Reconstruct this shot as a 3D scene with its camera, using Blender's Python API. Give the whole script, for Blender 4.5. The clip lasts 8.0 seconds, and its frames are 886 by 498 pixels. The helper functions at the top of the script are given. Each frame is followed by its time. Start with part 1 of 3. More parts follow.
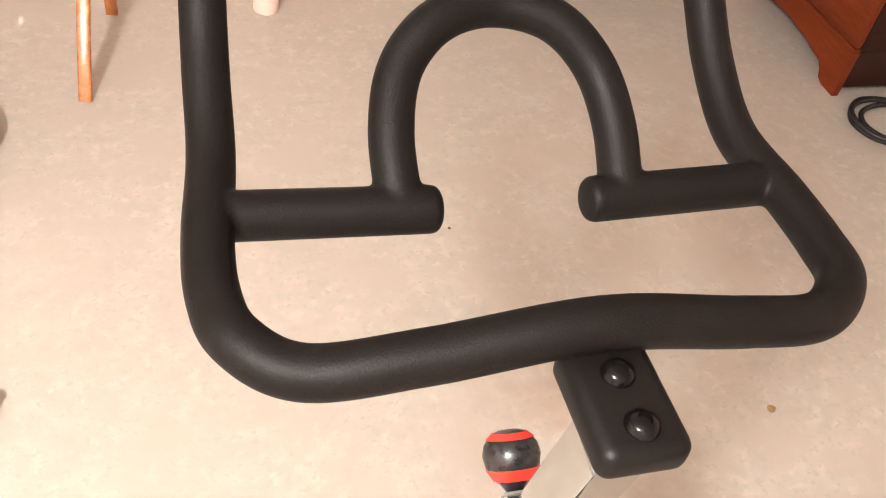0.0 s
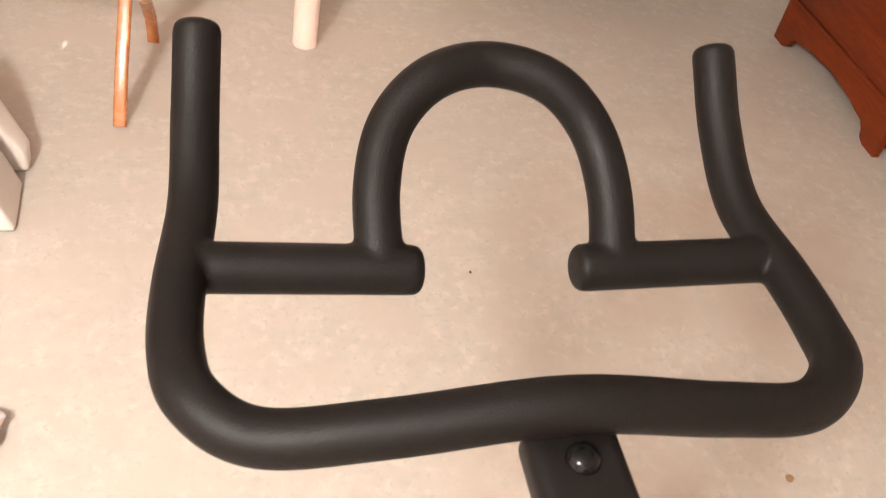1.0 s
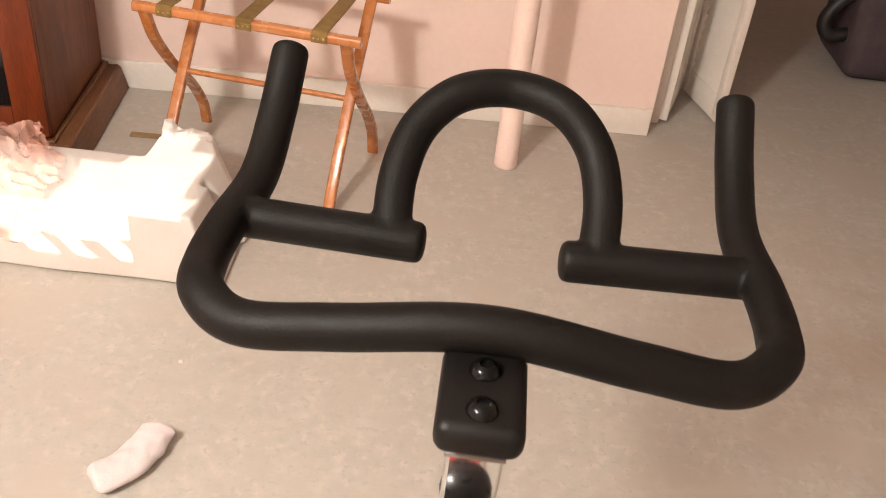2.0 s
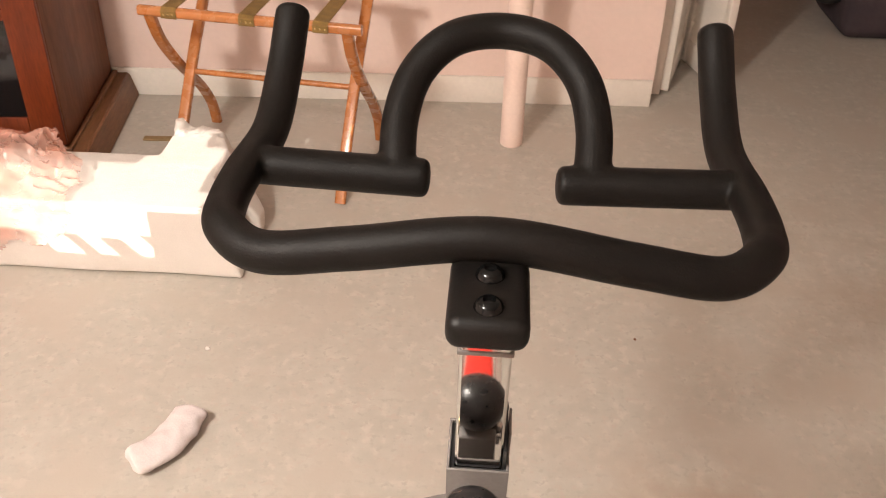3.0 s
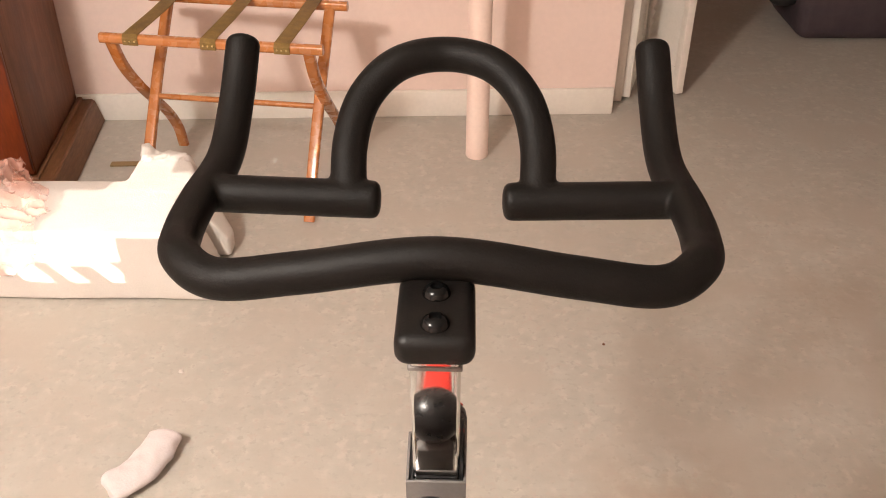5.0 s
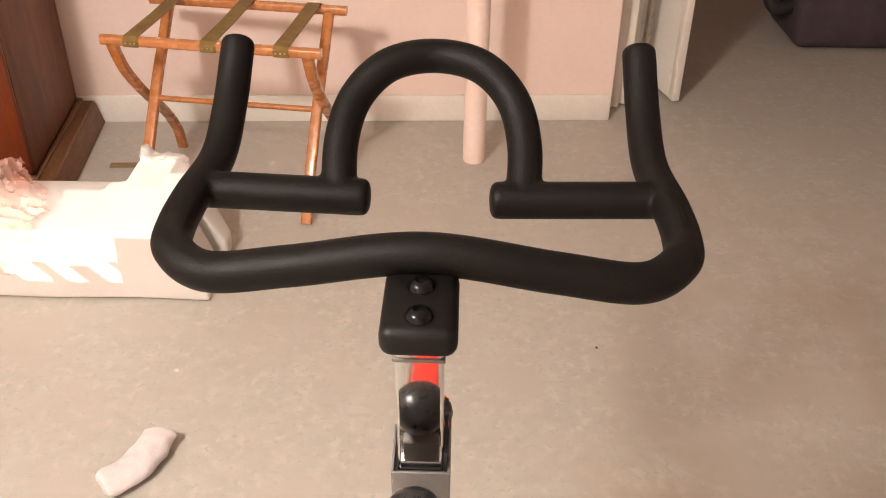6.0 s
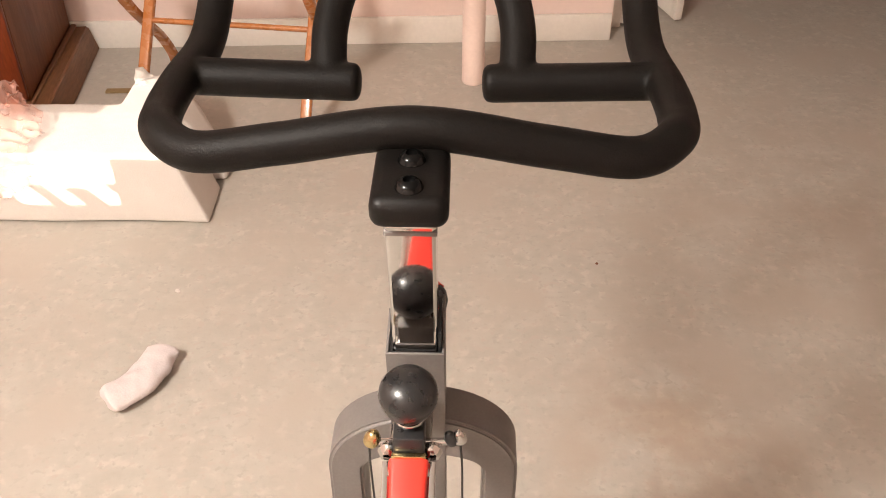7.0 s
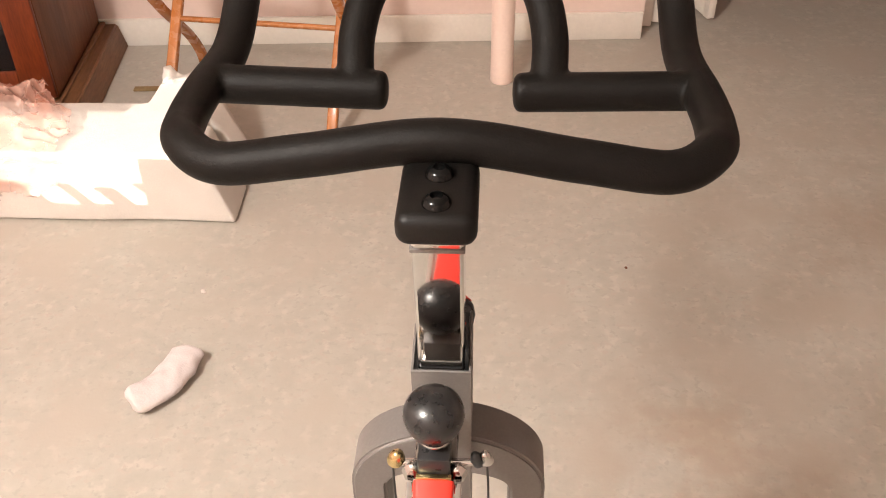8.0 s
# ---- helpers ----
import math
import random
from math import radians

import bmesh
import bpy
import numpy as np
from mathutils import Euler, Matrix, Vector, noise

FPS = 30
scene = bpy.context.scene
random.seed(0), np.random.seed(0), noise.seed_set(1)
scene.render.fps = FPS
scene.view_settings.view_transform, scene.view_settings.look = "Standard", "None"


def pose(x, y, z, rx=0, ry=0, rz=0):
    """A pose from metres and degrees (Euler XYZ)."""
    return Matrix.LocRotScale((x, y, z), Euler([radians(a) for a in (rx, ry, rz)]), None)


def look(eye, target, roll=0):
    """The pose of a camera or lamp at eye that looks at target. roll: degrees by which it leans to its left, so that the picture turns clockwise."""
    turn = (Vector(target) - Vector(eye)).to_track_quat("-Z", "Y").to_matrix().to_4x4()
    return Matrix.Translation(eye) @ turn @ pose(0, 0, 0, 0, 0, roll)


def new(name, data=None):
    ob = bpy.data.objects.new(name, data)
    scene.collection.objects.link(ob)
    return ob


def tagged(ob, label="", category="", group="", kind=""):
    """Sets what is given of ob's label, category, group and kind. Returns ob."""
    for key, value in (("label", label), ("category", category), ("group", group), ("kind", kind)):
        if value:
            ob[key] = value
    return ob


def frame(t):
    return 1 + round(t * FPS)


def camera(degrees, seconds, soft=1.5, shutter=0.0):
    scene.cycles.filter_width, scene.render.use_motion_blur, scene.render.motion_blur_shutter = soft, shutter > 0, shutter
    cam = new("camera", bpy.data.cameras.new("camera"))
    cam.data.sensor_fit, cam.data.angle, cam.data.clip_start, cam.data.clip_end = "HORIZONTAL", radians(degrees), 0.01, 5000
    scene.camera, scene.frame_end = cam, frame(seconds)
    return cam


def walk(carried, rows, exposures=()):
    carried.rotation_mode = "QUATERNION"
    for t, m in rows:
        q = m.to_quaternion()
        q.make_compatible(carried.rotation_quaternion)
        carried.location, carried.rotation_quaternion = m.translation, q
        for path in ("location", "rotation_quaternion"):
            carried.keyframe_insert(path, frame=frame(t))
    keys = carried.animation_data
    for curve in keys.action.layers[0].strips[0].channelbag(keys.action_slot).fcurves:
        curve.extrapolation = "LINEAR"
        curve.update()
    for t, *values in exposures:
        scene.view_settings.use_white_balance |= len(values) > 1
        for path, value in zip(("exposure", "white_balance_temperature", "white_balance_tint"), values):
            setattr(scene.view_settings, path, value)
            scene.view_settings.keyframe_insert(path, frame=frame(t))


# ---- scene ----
FOV = 50.78
ROWS = [
    (0.0, -0.2587, -0.2970, 1.4395, 45.48, -8.79, -14.72),
    (0.5, -0.2540, -0.3159, 1.4362, 45.82, -9.56, -13.54),
    (0.8, -0.2365, -0.2787, 1.4354, 45.87, -9.62, -12.33),
    (1.0, -0.2118, -0.2797, 1.4491, 46.92, -9.42, -10.68),
    (1.2, -0.1775, -0.2793, 1.4496, 48.64, -9.15, -9.15),
    (1.3, -0.1612, -0.2898, 1.4534, 49.24, -9.41, -7.91),
    (1.5, -0.0992, -0.3444, 1.4381, 50.39, -8.48, -3.09),
    (1.7, -0.0560, -0.4058, 1.4393, 53.58, -6.59, 4.52),
    (2.8, -0.0042, -0.5650, 1.4431, 55.67, -3.35, 5.44),
    (3.0, -0.0076, -0.5611, 1.4218, 54.99, -1.39, 3.85),
    (3.2, -0.0152, -0.5578, 1.4243, 54.46, -1.31, 3.05),
    (3.5, -0.0138, -0.5549, 1.4349, 54.84, -1.21, 2.26),
    (4.0, 0.0016, -0.5577, 1.4381, 55.03, -0.29, 1.61),
    (4.5, 0.0116, -0.5647, 1.4407, 55.36, -0.02, 1.18),
    (5.8, 0.0273, -0.5973, 1.4466, 56.00, -0.68, 1.84),
    (6.2, 0.0315, -0.6062, 1.4469, 56.10, -0.71, 1.58),
    (6.5, 0.0293, -0.6237, 1.4313, 55.77, -0.87, 1.49),
    (6.8, 0.0345, -0.6239, 1.4064, 53.50, -0.04, 1.59),
    (7.0, 0.0408, -0.6222, 1.3993, 52.36, 0.03, 1.48),
    (7.5, 0.0433, -0.6041, 1.4007, 52.21, 0.44, 2.64),
    (8.0, 0.0386, -0.5929, 1.3981, 52.08, 0.61, 3.07),
]

cam = camera(FOV, 8.0, soft=1.0, shutter=0.3)
walk(cam, [(t, pose(*r)) for t, *r in ROWS], [(0.0, 1.30, 6250, 9), (0.5, 1.25, 6300, 9), (1.0, 1.26, 6300, 9), (1.5, 1.14, 6400, 10), (1.7, 0.92, 6450, 10), (2.8, 0.60, 6500, 10), (4.5, 0.63, 6500, 10), (6.5, 0.65, 6500, 10), (8.0, 0.68, 6450, 10)])

# ---- light ----
world = bpy.data.worlds.new("world")
scene.world = world
world.use_nodes = True
wn = world.node_tree
sky = wn.nodes.new("ShaderNodeTexSky")
sky.sky_type = 'NISHITA'
sky.sun_disc = False
sky.sun_elevation, sky.sun_rotation = radians(23.6), radians(194)
wn.links.new(sky.outputs[0], wn.nodes["Background"].inputs[0])
wn.nodes["Background"].inputs[1].default_value = 0.08


def lamp(name, kind, m, power, color, size=0.2):
    d = bpy.data.lights.new(name, kind)
    d.energy, d.color = power, color
    if kind == 'AREA':
        d.shape, d.size = 'DISK', size
    elif kind == 'SUN':
        d.angle = radians(size)
    else:
        d.shadow_soft_size = size
    ob = new(name, d)
    ob.matrix_world = m
    return ob


WARM = (1.0, 0.930, 0.855)
SUN_WAY = Vector((0.25, 1.0, -0.45))
lamp("sun", 'SUN', look((-4, -8, 6), Vector((-4, -8, 6)) + SUN_WAY), 5.0, (1.0, 0.93, 0.84), 0.12)
LAMP_AT = (-1.18, -0.90, 2.32)
lamp("lamp_light", 'POINT', pose(*LAMP_AT), 163.0, WARM, 0.13)


# ---- materials ----
def material(name, color, rough=0.6, metal=0.0, second=None, scale=6.0, grain=0.0, grain_scale=220.0, bump=0.0, bump_scale=150.0,
             detail=6.0, stretch=(1, 1, 1), spec=0.5, rough_var=0.08, coat=0.0, speck=None, speck_scale=70.0, speck_size=0.12, jitter=0.0, blotch=None):
    m = bpy.data.materials.new(name)
    m.use_nodes = True
    n, l = m.node_tree.nodes, m.node_tree.links
    b = n["Principled BSDF"]
    b.inputs["Roughness"].default_value, b.inputs["Metallic"].default_value = rough, metal
    b.inputs["Specular IOR Level"].default_value = spec
    b.inputs["Coat Weight"].default_value = coat
    tc = n.new("ShaderNodeTexCoord")
    mp = n.new("ShaderNodeMapping")
    mp.inputs["Scale"].default_value = stretch
    l.new(tc.outputs["Object"], mp.inputs[0])

    def tex(s, d=detail):
        t = n.new("ShaderNodeTexNoise")
        t.inputs["Scale"].default_value, t.inputs["Detail"].default_value = s, d
        l.new(mp.outputs[0], t.inputs["Vector"])
        return t.outputs["Fac"]

    def mix(fac, a, c, kind='MIX'):
        x = n.new("ShaderNodeMix")
        x.data_type, x.blend_type = 'RGBA', kind
        for sock, v in ((x.inputs[0], fac), (x.inputs[6], a), (x.inputs[7], c)):
            if hasattr(v, "links"):
                l.new(v, sock)
            else:
                sock.default_value = v if isinstance(v, float) else (*v, 1)
        return x.outputs[2]

    def ramp(v, a, c):
        r = n.new("ShaderNodeMapRange")
        r.inputs[1].default_value, r.inputs[2].default_value = a, c
        l.new(v, r.inputs[0])
        return r.outputs[0]

    col = mix(ramp(tex(scale), 0.35, 0.65), color, second or tuple(0.8 * c for c in color))
    if grain:
        dark = tuple(1 - grain for _ in range(3))
        lite = tuple(1 + grain for _ in range(3))
        col = mix(1.0, col, mix(ramp(tex(grain_scale, 3), 0.3, 0.7), dark, lite), 'MULTIPLY')
    for k, sc in enumerate(speck or ()):
        col = mix(ramp(tex(speck_scale * (1 + 0.45 * k), 2.5), 0.48 + speck_size, 0.58 + speck_size), col, sc)
    if blotch:
        col = mix(ramp(tex(5.5, 3), 0.47, 0.66), col, blotch)
    if jitter:
        oi = n.new("ShaderNodeObjectInfo")
        col = mix(1.0, col, mix(oi.outputs["Random"], (1 - jitter,) * 3, (1 + jitter,) * 3), 'MULTIPLY')
    l.new(col, b.inputs["Base Color"])
    if rough_var:
        r = n.new("ShaderNodeMapRange")
        r.inputs[3].default_value, r.inputs[4].default_value = max(0.02, rough - rough_var), min(1, rough + rough_var)
        l.new(tex(scale * 4), r.inputs[0])
        l.new(r.outputs[0], b.inputs["Roughness"])
    if bump:
        bp = n.new("ShaderNodeBump")
        bp.inputs["Strength"].default_value, bp.inputs["Distance"].default_value = bump, 0.002
        l.new(tex(bump_scale, 4), bp.inputs["Height"])
        l.new(bp.outputs[0], b.inputs["Normal"])
    return m


M_FLOOR = material("vinyl floor", (0.441, 0.416, 0.366), 0.5, 0, (0.405, 0.376, 0.328), 14.0, 0.05, 34, 0.12, 160,
                   speck=((0.475, 0.440, 0.385), (0.430, 0.382, 0.332), (0.382, 0.358, 0.314)), speck_scale=34, speck_size=0.085, blotch=(0.420, 0.380, 0.328))


def stained(m, color, spots):
    """Old brown stains in a sheet floor: ragged patches about (x, y, radius, strength)."""
    n, l = m.node_tree.nodes, m.node_tree.links
    base = n["Principled BSDF"].inputs["Base Color"]
    tc, rag = n.new("ShaderNodeTexCoord"), n.new("ShaderNodeTexNoise")
    rag.inputs["Scale"].default_value, rag.inputs["Detail"].default_value = 7.0, 5.0
    l.new(tc.outputs["Object"], rag.inputs["Vector"])
    for x, y, radius, strength in spots:
        d = n.new("ShaderNodeVectorMath")
        d.operation = 'DISTANCE'
        d.inputs[1].default_value = (x, y, 0)
        l.new(tc.outputs["Object"], d.inputs[0])
        fall = n.new("ShaderNodeMapRange")
        fall.interpolation_type = 'SMOOTHSTEP'
        for k, v in ((1, radius), (2, 0.0), (3, 0.0), (4, strength)):
            fall.inputs[k].default_value = v
        l.new(d.outputs["Value"], fall.inputs[0])
        edge = n.new("ShaderNodeMapRange")
        edge.inputs[1].default_value, edge.inputs[2].default_value = 0.36, 0.62
        l.new(rag.outputs["Fac"], edge.inputs[0])
        amount = n.new("ShaderNodeMath")
        amount.operation = 'MULTIPLY'
        l.new(fall.outputs[0], amount.inputs[0])
        l.new(edge.outputs[0], amount.inputs[1])
        blend = n.new("ShaderNodeMix")
        blend.data_type = 'RGBA'
        l.new(amount.outputs[0], blend.inputs[0])
        l.new(base.links[0].from_socket, blend.inputs[6])
        blend.inputs[7].default_value = (*color, 1)
        l.new(blend.outputs[2], base)


stained(M_FLOOR, (0.345, 0.262, 0.196), ((0.43, 0.66, 0.28, 0.55), (0.58, 0.56, 0.24, 0.4), (0.36, 0.48, 0.2, 0.65), (1.0, 1.35, 0.8, 0.3)))
M_WALL = material("pink painted wall", (0.775, 0.62, 0.552), 0.7, 0, (0.75, 0.59, 0.52), 2.0, 0.02, 60, 0.12, 120)
M_WHITE = material("white gloss paint", (0.80, 0.75, 0.68), 0.4, 0, (0.74, 0.69, 0.62), 5, 0.03, 80, 0.08, 60)
M_CEIL = material("ceiling paint", (0.78, 0.74, 0.70), 0.8, 0, (0.74, 0.70, 0.66), 3, 0.02, 60)
M_POLE = material("pale pink pipe paint", (0.82, 0.66, 0.58), 0.42, 0, (0.78, 0.61, 0.53), 9, 0.03, 90, 0.1, 80)
M_FOAM = material("black foam grip", (0.0056, 0.0046, 0.0039), 0.52, 0, (0.0046, 0.0038, 0.0032), 14, 0.15, 420, 0.2, 600, spec=0.13)
M_STEEL = material("black painted steel", (0.0052, 0.0041, 0.0035), 0.47, 0, (0.0036, 0.0032, 0.0029), 14, 0.15, 300, 0.1, 500, spec=0.2)
M_BOLT = material("black glossy bolt", (0.003, 0.003, 0.003), 0.19, 0, None, 30, 0, spec=0.24, rough_var=0.03)
M_CHROME = material("chrome", (0.60, 0.59, 0.58), 0.06, 1.0, (0.54, 0.53, 0.52), 12, 0, rough_var=0.04)
M_GREY = material("silver grey frame paint", (0.165, 0.150, 0.140), 0.45, 0.15, (0.140, 0.128, 0.120), 10, 0.06, 300, rough_var=0.08)
M_DARK = material("dark plastic", (0.02, 0.02, 0.021), 0.3, 0, None, 20, 0.1, 300)
M_BRASS = material("brassy plated metal", (0.62, 0.50, 0.26), 0.2, 1.0, (0.5, 0.4, 0.2), 40, 0)
M_KNOB = material("black moulded plastic", (0.010, 0.010, 0.0105), 0.30, 0, (0.015, 0.015, 0.0155), 30, 0.06, 200, 0.04, 60, rough_var=0.16, speck=((0.045, 0.046, 0.050),), speck_scale=38, speck_size=0.10)
M_RED = material("red plastic", (0.75, 0.035, 0.02), 0.4, 0, (0.66, 0.03, 0.018), 10, 0.04, 200)
M_RACK = material("honey varnished wood", (0.43, 0.155, 0.040), 0.27, 0, (0.37, 0.128, 0.032), 4, 0.03, 30, 0.06, 60, stretch=(2, 2, 2), coat=0.6)
M_STRAP = material("olive brown webbing", (0.20, 0.118, 0.026), 0.8, 0, (0.15, 0.09, 0.020), 40, 0.2, 500, 0.4, 700)
M_CASE = material("dark brown wood", (0.170, 0.060, 0.025), 0.46, 0, (0.110, 0.038, 0.016), 3, 0.2, 40, 0.1, 60, stretch=(5, 5, 0.7), spec=0.3)
M_PLINTH = material("mid brown wood", (0.175, 0.078, 0.032), 0.45, 0, (0.120, 0.050, 0.022), 4, 0.2, 40, 0.1, 60, stretch=(5, 0.7, 5), spec=0.3)
M_CASERED = material("red brown wood", (0.160, 0.032, 0.009), 0.42, 0, (0.110, 0.022, 0.007), 4, 0.18, 40, 0.1, 60, stretch=(5, 5, 0.7), spec=0.3)
M_DESK = material("cherry red wood", (0.150, 0.026, 0.005), 0.55, 0, (0.105, 0.018, 0.004), 4, 0.15, 40, 0.1, 60, stretch=(5, 0.7, 5), spec=0.2)
# cherry wood again, its colour darkened to stand for shade on the chest's side
M_DESKSHADE = material("cherry wood darkened as if in shade", (0.022, 0.007, 0.004), 0.6, 0, (0.015, 0.005, 0.003), 4, 0.15, 40, stretch=(0.7, 5, 5), spec=0.2)
M_FOAMBOX = material("white polystyrene", (0.64, 0.60, 0.555), 0.7, 0, (0.60, 0.56, 0.515), 8, 0.03, 260, 0.35, 240)
M_SOCK = material("pale pink fleece", (0.63, 0.57, 0.56), 0.9, 0, (0.605, 0.54, 0.53), 40, 0.04, 300, 0.3, 260)
M_BAG = material("dark purple grey fabric", (0.060, 0.041, 0.046), 0.8, 0, (0.043, 0.030, 0.036), 9, 0.15, 400, 0.3, 500)
M_CABLE = material("black rubber", (0.014, 0.013, 0.013), 0.5, 0, None, 30, 0.1, 300)
M_PLASTICBAG = material("white plastic bag film", (0.75, 0.70, 0.62), 0.35, 0, (0.66, 0.61, 0.54), 9, 0.04, 100, 0.3, 40)
M_GLASS = material("dark glass", (0.02, 0.02, 0.022), 0.06, 0, None, 5, 0, spec=0.6, rough_var=0.03)
M_GLASS.node_tree.nodes["Principled BSDF"].inputs["Transmission Weight"].default_value = 0.6
M_FILM = material("clear pink film", (0.84, 0.56, 0.47), 0.14, 0, (0.70, 0.26, 0.17), 9, 0, spec=0.7, bump=0.4, bump_scale=30)
M_FILM.node_tree.nodes["Principled BSDF"].inputs["Alpha"].default_value = 0.42
M_CARD = material("brown card", (0.28, 0.18, 0.08), 0.8, 0, None, 12, 0.1, 200)


# ---- helpers for meshes ----
def link(name, bm, mat, parent=None, label="", smooth=True):
    me = bpy.data.meshes.new(name)
    bmesh.ops.recalc_face_normals(bm, faces=bm.faces)
    bm.to_mesh(me)
    bm.free()
    me.materials.append(mat)
    if smooth:
        for p in me.polygons:
            p.use_smooth = True
        me.set_sharp_from_angle(angle=radians(40))
    ob = new(name, me)
    if parent:
        ob.parent = parent
    if label:
        ob["label"] = label
    return ob


def part(name, bm, mat, parent, label="", smooth=True):
    return link(name, bm, mat, parent, label, smooth)


def thing(name, label, category, at=(0, 0, 0), rz=0.0, group="", kind=""):
    e = new(name)
    e.empty_display_size = 0.05
    e.matrix_world = pose(*at, 0, 0, rz)
    return tagged(e, label, category, group, kind)


def box(x0, x1, y0, y1, z0, z1, bevel=0.0, seg=2, bm=None, m=None):
    b = bmesh.new()
    bmesh.ops.create_cube(b, size=1.0, matrix=Matrix.Translation(((x0 + x1) / 2, (y0 + y1) / 2, (z0 + z1) / 2)) @ Matrix.Diagonal((x1 - x0, y1 - y0, z1 - z0, 1)))
    if bevel:
        bmesh.ops.bevel(b, geom=b.edges[:], offset=bevel, segments=seg, affect='EDGES', profile=0.5)
    if m:
        b.transform(m)
    if bm is None:
        return b
    tmp = bpy.data.meshes.new("tmp")
    b.to_mesh(tmp)
    b.free()
    bm.from_mesh(tmp)
    bpy.data.meshes.remove(tmp)
    return bm


def smooth_line(pts, n=8):
    c = [Vector(p) for p in pts]
    c = [2 * c[0] - c[1]] + c + [2 * c[-1] - c[-2]]
    out = []
    for i in range(1, len(c) - 2):
        a, b, d, e = c[i - 1:i + 3]
        for k in range(n):
            u = k / n
            out.append(0.5 * (2 * b + (d - a) * u + (2 * a - 5 * b + 4 * d - e) * u * u + (3 * b - a - 3 * d + e) * u ** 3))
    return out + [c[-2]]


def sweep(line, section, up=(0, 0, 1), bm=None, cap=True, scales=None):
    """Carries a closed section, a list of (side, up) offsets, along a line."""
    bm = bm or bmesh.new()
    line = [Vector(p) for p in line]
    rings, up = [], Vector(up)
    for i, p in enumerate(line):
        t = (line[min(i + 1, len(line) - 1)] - line[max(i - 1, 0)]).normalized()
        s = t.cross(up)
        if s.length < 1e-4:
            s = t.cross(Vector((0, 1, 0.01)))
        s.normalize()
        v = s.cross(t)
        up = v
        k = scales[i] if scales else 1.0
        rings.append([bm.verts.new(p + k * (a * s + b * v)) for a, b in section])
    for r, q in zip(rings, rings[1:]):
        for i in range(len(r)):
            j = (i + 1) % len(r)
            bm.faces.new((r[i], r[j], q[j], q[i]))
    if cap:
        bm.faces.new(rings[0])
        bm.faces.new(rings[-1])
    return bm


def circle(r, n=20):
    return [(r * math.cos(2 * math.pi * k / n), r * math.sin(2 * math.pi * k / n)) for k in range(n)]


def rect(w, h, r=0.0):
    if not r:
        return [(-w, -h), (w, -h), (w, h), (-w, h)]
    out = []
    for cx, cy, a in ((w - r, h - r, 0), (-w + r, h - r, 90), (-w + r, -h + r, 180), (w - r, -h + r, 270)):
        for k in range(4):
            b = radians(a + 30 * k)
            out.append((cx + r * math.cos(b), cy + r * math.sin(b)))
    return out


def tube(pts, r, n=20, smooth=8, dome=0.0, bm=None, ends=(True, True)):
    """A round bar through the points, with domed ends."""
    line = smooth_line(pts, smooth) if smooth else [Vector(p) for p in pts]
    scales = [1.0] * len(line)
    if dome:
        a, b = (line[0] - line[1]).normalized(), (line[-1] - line[-2]).normalized()
        steps = [(0.35, 0.985), (0.7, 0.88), (0.92, 0.62), (1.0, 0.25)]
        pre = [(line[0] + a * dome * s, k) for s, k in steps][::-1] if ends[0] else []
        post = [(line[-1] + b * dome * s, k) for s, k in steps] if ends[1] else []
        scales = [k for _, k in pre] + scales + [k for _, k in post]
        line = [p for p, _ in pre] + line + [p for p, _ in post]
    return sweep(line, circle(r, n), bm=bm, scales=scales)


def lathe(profile, n=32, m=None):
    """A turned shape about z from (radius, height) pairs."""
    bm = bmesh.new()
    rings = [[bm.verts.new((r * math.cos(2 * math.pi * k / n), r * math.sin(2 * math.pi * k / n), z)) for k in range(n)] for r, z in profile]
    for a, b in zip(rings, rings[1:]):
        for k in range(n):
            bm.faces.new((a[k], a[(k + 1) % n], b[(k + 1) % n], b[k]))
    bm.faces.new(rings[0])
    bm.faces.new(rings[-1])
    if m:
        bm.transform(m)
    return bm


def structure(name, bm, mat, label, category="wall", parent=None):
    return tagged(link(name, bm, mat, parent), label, category, kind="structure")


# ---- the room ----
WALL = pose(0.541, 2.403, 0, 0, 0, 3.55)   # the pink wall's corner, turned along the wall
structure("floor", box(-3.0, 3.2, -2.6, 5.2, -0.05, 0.0), M_FLOOR, "worn beige speckled sheet vinyl floor", "floor")
structure("ceiling", box(-3.0, 3.2, -2.6, 5.2, 2.45, 2.55), M_CEIL, "plain pale painted ceiling", "ceiling")
structure("wall_north", box(-3.4, 0.0, 0.0, 0.12, 0, 2.45, m=WALL), M_WALL, "pale pink painted plaster wall", "wall")
structure("wall_east", box(3.0, 3.1, -2.6, 5.2, 0, 2.45), M_WALL, "pale pink painted side wall", "wall")
structure("wall_far", box(-0.6, 3.2, 5.0, 5.1, 0, 2.45), M_WALL, "dim far wall beyond the opening", "wall")
structure("wall_recess", box(-0.12, 0.0, 0.12, 2.8, 0, 2.45, m=WALL), M_WALL, "wall returning beside the opening", "wall")
structure("wall_west", box(-3.0, -2.9, -2.6, 5.2, 0, 2.45), M_WALL, "pale pink painted wall beside the bookcase", "wall")
# south wall with one unseen window that lets low sun in over short slats, all added to shape the sun patches
WX0, WX1, WZ0, WZ1 = -2.75, -1.638, 1.735, 2.04


